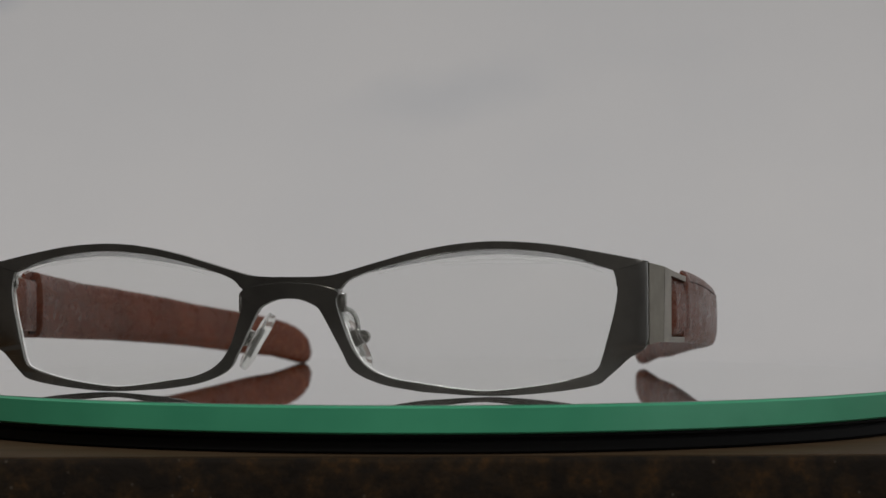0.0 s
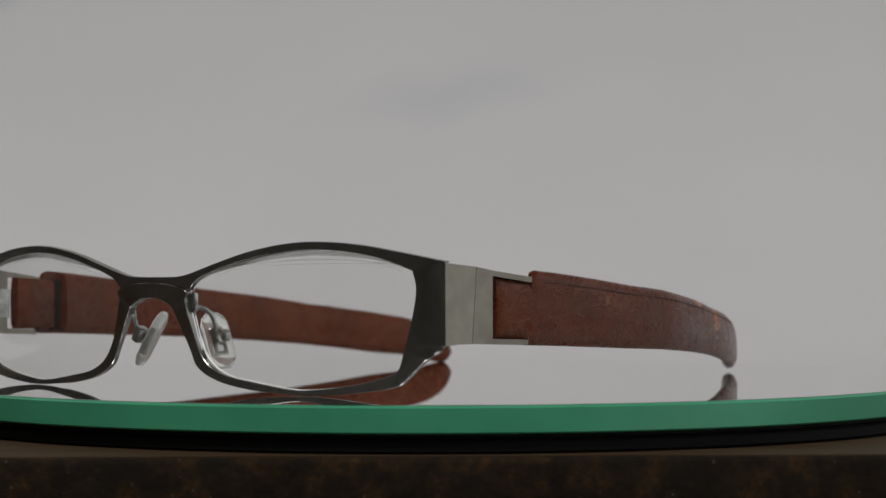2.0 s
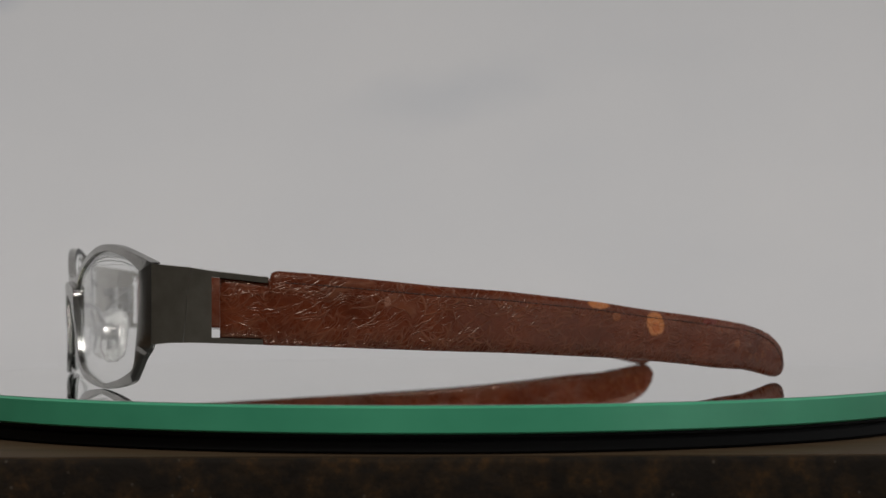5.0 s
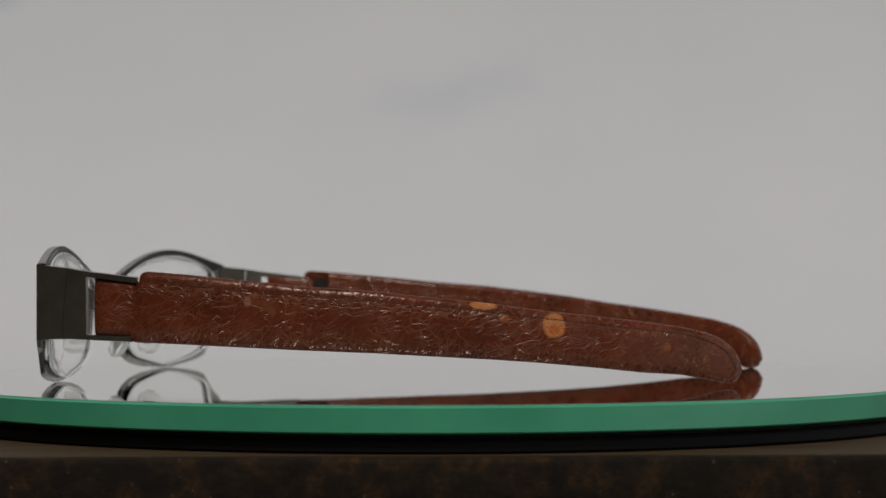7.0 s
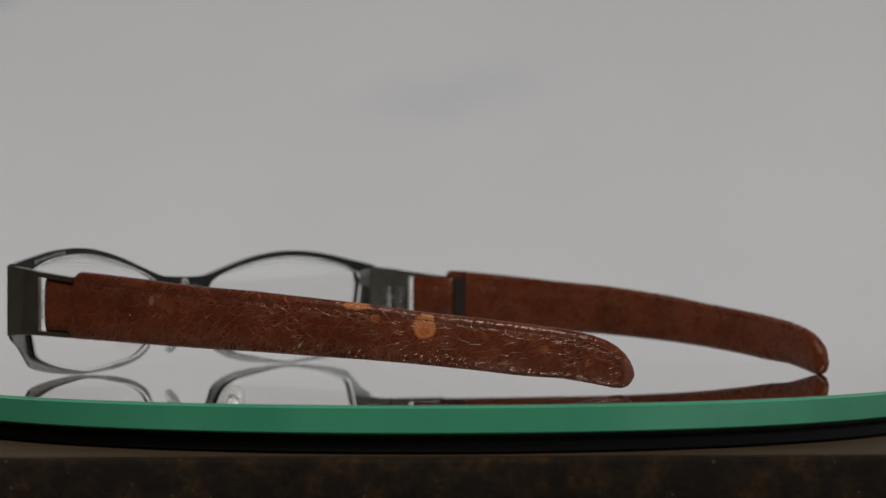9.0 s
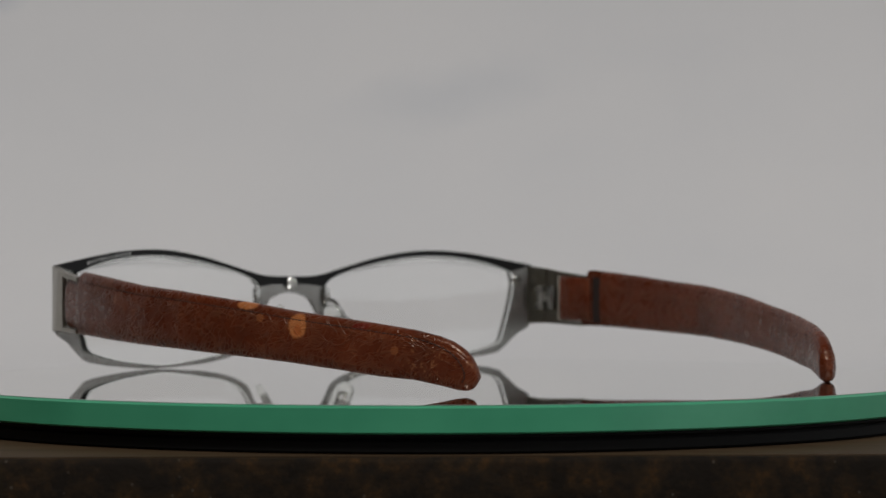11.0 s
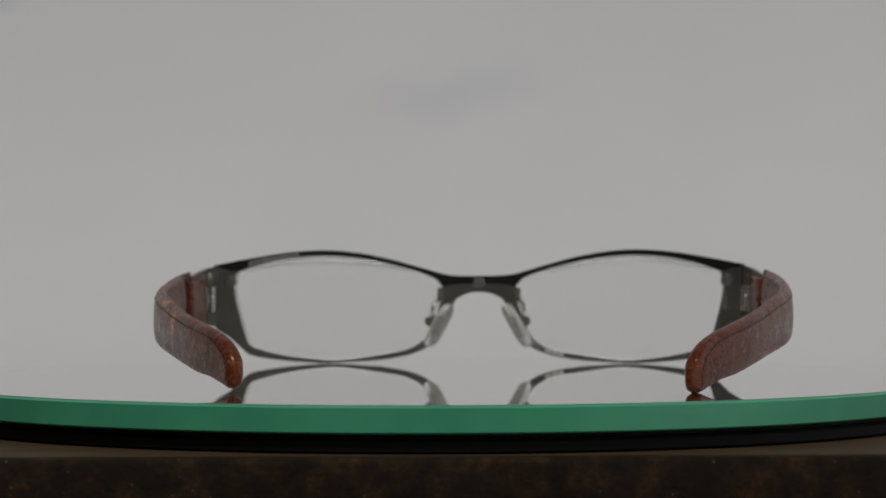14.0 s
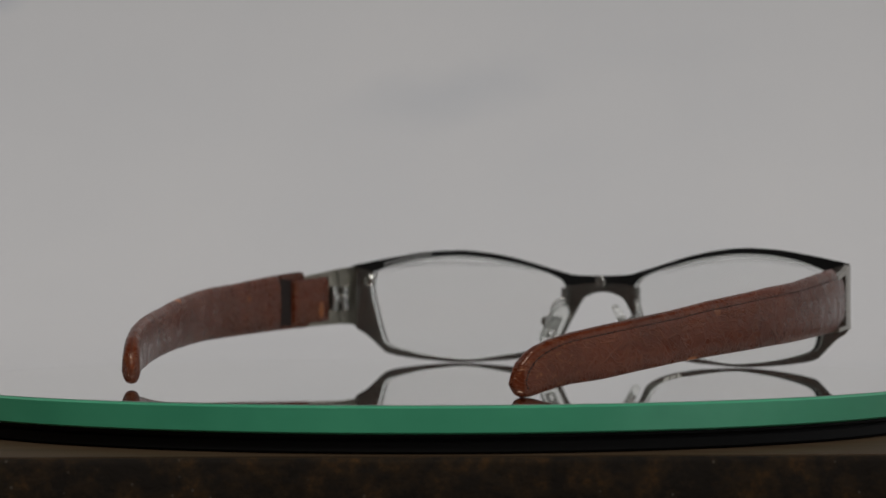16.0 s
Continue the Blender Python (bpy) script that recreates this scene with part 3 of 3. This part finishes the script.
def on_strap(ob, s):
    """Stores where each point lies on the strap, for the hide's creases."""
    layer = ob.data.attributes.new("strap", "FLOAT_VECTOR", "POINT")
    for v, slot in zip(ob.data.vertices, layer.data):
        y, z = v.co.y / MM, v.co.z / MM
        low, top = SLEEVE_LOW(y), SLEEVE_TOP(y)
        inner = abs(v.co.x - X0) / MM < PLAN_X(y) - 1.45
        slot.vector = (y, z - low + (170 if s < 0 else 0) + (400 if inner else 0), (z - low) / max(0.5, top - low))


TIP_SEAM = [(59.5, 9.9), (61.5, 9.2), (63.2, 8.4), (64.7, 7.3), (65.8, 6.0), (66.5, 4.6), (66.7, 3.3), (66.2, 2.3)]


def settle(bm, s):
    """The strap of the further open side is bowed up a little and worn shorter."""
    for v in bm.verts if s < 0 else ():
        y = v.co.y / MM
        v.co.z += 0.75 * MM * math.sin(math.pi * min(1.0, max(0.0, (y + 60) / 128))) ** 0.7
        v.co.y -= 0.8 * MM * max(0.0, y / 68.6)
    return bm


def temple(thing, s, hide):
    """One side: metal fork, leather sleeve, flap and stitches."""
    slit0, slit1 = (-41.2, -34.8) if s > 0 else (-44.7, -41.3)
    bm = bmesh.new()
    side = lambda a, b, n: np.linspace(a, b, n)
    rings = []
    for y in side(-63.3, -58.1, 7):
        x, nn = plan_frame(y)
        k = max(0.0, (-58.1 - y) / 5.2)
        o, i = Vector((x, y)), Vector((x, y)) - nn * 1.1
        rings.append([at(s * i.x, i.y, PLATE_LOW(y)), at(s * o.x, o.y, PLATE_LOW(y) + 0.1), at(s * o.x, o.y + 1.3 * k, PLATE_TOP(y) - 0.1), at(s * i.x, i.y + 1.3 * k, PLATE_TOP(y))])
    loft(bm, rings)
    side_plate(bm, s, side(-58.1, -47.6, 8), PLATE_TOP, lambda y: PLATE_TOP(y) - 1.25, 1.1)
    side_plate(bm, s, side(-58.1, -48.6, 8), lambda y: PLATE_LOW(y) + 1.15, PLATE_LOW, 1.1)
    arm = part("temple", bm, BRUSHED, thing, "forked brushed metal plate with a long brown leather sleeve")
    # leather sleeve
    bm = bmesh.new()
    rings = []
    stations = np.concatenate([np.linspace(-56.5, -47.4, 10), np.linspace(-46.95, -40, 10), np.linspace(-39, 58, 90), np.linspace(59, 66, 14), np.linspace(66.3, 68.6, 11)])
    for y in stations:
        x, n = plan_frame(y)
        zt, zl = SLEEVE_TOP(y), SLEEVE_LOW(y)
        end = min(1.0, max(0.25, (69.6 - y) / 2.6)) * (1.0 if y > -56.0 else 0.6)
        wave = 0.10 * noise.noise((y * 0.13, 3.0 * s, 0)) + 0.05 * noise.noise((y * 0.45, 7.0 * s, 1))
        c = Vector((x, y)) - n * 1.45
        outer_w, inner_w = (1.75 + wave) * end, (1.7 if y > slit1 - 0.1 else -0.2) * end
        if y < -47:
            outer_w = (1.65 + wave) * end
        ring = []
        for v, w in PROFILE:
            dent = 0.07 * noise.noise((y * 0.5, v * 9, 4.0 * s))
            p = c + n * (w * outer_w + dent * w)
            ring.append(at(s * p.x, p.y, zl + (zt - zl) * v))
        for v, w in PROFILE[::-1]:
            p = c - n * (w * inner_w)
            ring.append(at(s * p.x, p.y, zl + (zt - zl) * v))
        rings.append(ring)
    loft(bm, rings)
    on_strap(part("leather_sleeve", settle(bm, s), hide, arm, "worn brown leather with creases", 50), s)
    # folded flap on the inner face, and the dark slit behind it
    bm = bmesh.new()
    rings = []
    for y in np.linspace(-56.2, slit0 - 0.1, 18):
        x, n = plan_frame(y)
        c = Vector((x, y)) - n * 1.1
        d = 1.2 + 0.9 * min(1.0, (y + 56.3) / 4.0) if y < slit0 - 0.6 else 1.7
        zt, zl = PLATE_TOP(-48) - 0.9 + (-48 - y) * 0.08, 10.7 + min(0.0, (-48 - y) * 0.06)
        rings.append([at(s * (c - n * k).x, (c - n * k).y, z) for k, z in ((0, zl), (d - 0.4, zl), (d, zl + 0.5), (d + 0.1, 0.5 * (zl + zt)), (d, zt - 0.5), (d - 0.4, zt), (0, zt))])
    loft(bm, rings)
    on_strap(part("leather_flap", settle(bm, s), hide, arm, "folded leather flap", 50), s)
    # the slit's deep shade, put in as a dark strip
    bm = bmesh.new()
    rings = []
    for y in np.linspace(slit0, slit1, 5):
        x, n = plan_frame(y)
        c = Vector((x, y)) - n * 1.2
        rings.append([at(s * (c - n * k).x, (c - n * k).y, z) for k, z in ((0, 9.8), (0.5, 9.8), (0.5, 21.2), (0, 21.2))])
    loft(bm, rings)
    part("slit_shade", settle(bm, s), DARK_GAP, arm, "dark strip for the shade in the leather's slit")
    # stitches along the seam and round the tip, each sunk at its ends into a dark hole
    seam = [(y, SLEEVE_LOW(y) + (SLEEVE_TOP(y) - SLEEVE_LOW(y)) * 0.848) for y in np.arange(-44.5, 58.5, 1.0)] + TIP_SEAM
    seam = curve_through(seam, 6)
    run = np.concatenate([[0], np.cumsum(np.linalg.norm(np.diff(seam, axis=0), axis=1))])

    def on_seam(d, lift):
        y, z = np.interp(d, run, seam[:, 0]), np.interp(d, run, seam[:, 1])
        x, n = plan_frame(y)
        v = (z - SLEEVE_LOW(y)) / max(0.5, SLEEVE_TOP(y) - SLEEVE_LOW(y))
        w = np.interp(v, [k[0] for k in PROFILE], [k[1] for k in PROFILE])
        p = Vector((x, y)) + n * (-1.45 + 1.75 * w * min(1.0, max(0.25, (69.6 - y) / 2.6)) + lift)
        return at(s * p.x, p.y, z + 0.05 * noise.noise((d * 3, 0, s)))
    threads, holes = bmesh.new(), bmesh.new()
    d = 0.0
    while d < run[-1] - 1.2:
        tube(threads, [on_seam(d + k * 0.95, lift) for k, lift in ((0, -0.22), (0.15, 0.02), (0.5, 0.09), (0.85, 0.02), (1, -0.22))], 0.12 * MM, 6)
        # a dark bead on the surface stands for the shaded hole
        hole = [Vector(on_seam(d + k, 0.012)) for k in (1.08, 1.26, 1.44)]
        tube(holes, hole, (0.15 if d > 103 else 0.11) * MM, 6)
        d += 1.55
    tagged(part("stitching", settle(threads, s), THREAD, arm, "row of dark stitches along the seam"), kind="stuff")
    tagged(part("stitch_holes", settle(holes, s), DARK_GAP, arm, "row of dark needle holes"), kind="stuff")
    if s < 0:
        # this side stands a little further open, its tip on the mirror
        pivot = Matrix.Translation(at(-67.5, -63.0, 16))
        arm.matrix_basis = pivot @ pose(0, 0, 0, -0.35, 0, 4.2) @ pivot.inverted()


def prints(thing):
    """Worn maker's marks on the inner faces, as plain bars."""
    bm = bmesh.new()
    strokes = []
    for x0, count in ((57.3, 4), (53.5, 4), (49.6, 5)):
        strokes += [(x0 - 0.95 * k, x0 - 0.95 * k - 0.5) for k in range(count)]
    for k, (x0, x1) in enumerate(strokes):
        rings = []
        for x in np.linspace(x0, x1, 6):
            up = np.interp(x, [k[0] for k in TOP_LINE], [k[1] for k in TOP_LINE])
            low = np.interp(x, [k[0] for k in BAR_LOW], [k[1] for k in BAR_LOW])
            m, h = 0.5 * (up + low) + 0.02, 0.28 + 0.14 * ((k * 5) % 4 == 0)
            y = front_y(x) + 1.9
            rings.append([at(x, y - 0.1, m - h), at(x, y + 0.03, m - h), at(x, y + 0.03, m + h), at(x, y - 0.1, m + h)])
        loft(bm, rings)
    part("maker_mark", bm, PRINT, thing, "worn white printed mark")
    bm = bmesh.new()
    for x0, x1 in ((-16.6, -18.0), (-18.4, -19.6), (-20.0, -21.2)):
        rings = []
        for x in np.linspace(x0, x1, 4):
            m = np.interp(-x, [14.6, 19, 25.4], [4.2, 2.55, 1.5])
            y = front_y(x) + 1.0
            rings.append([at(x, y - 0.1, m - 0.4), at(x, y + 0.03, m - 0.4), at(x, y + 0.03, m + 0.4), at(x, y - 0.1, m + 0.4)])
        loft(bm, rings)
    part("model_mark", bm, FAINT_PRINT, thing, "faint printed mark")


def eyeglasses():
    thing = tagged(new("eyeglasses"), "metal-framed eyeglasses with worn brown leather temples on a mirror", "eyeglasses")
    top_bar(thing)
    lower_frame(thing)
    for s in (1, -1):
        lens(thing, s)
        nose_pad(thing, s)
        endpiece(thing, s)
        hinge(thing, s)
        temple(thing, s, LEATHER_A if s > 0 else LEATHER_B)
    screw(thing, "bridge_screw", 0, -76.2, 20.4, 1.45)
    prints(thing)
    return thing


room()
table()
backdrop()
DISC = turntable()
GLASSES = eyeglasses()


def motions():
    """The disc turns at an even pace and carries the glasses round."""
    times = [k * 0.5 for k in range(33)]
    walk(DISC, [(t, pose(0, 0, -TABLE_Z, 0, 0, -12.014 * t)) for t in times])
    walk(GLASSES, [(t, pose(0, 0, 0, 0, 0, -16.12 - 12.014 * t)) for t in times])


motions()
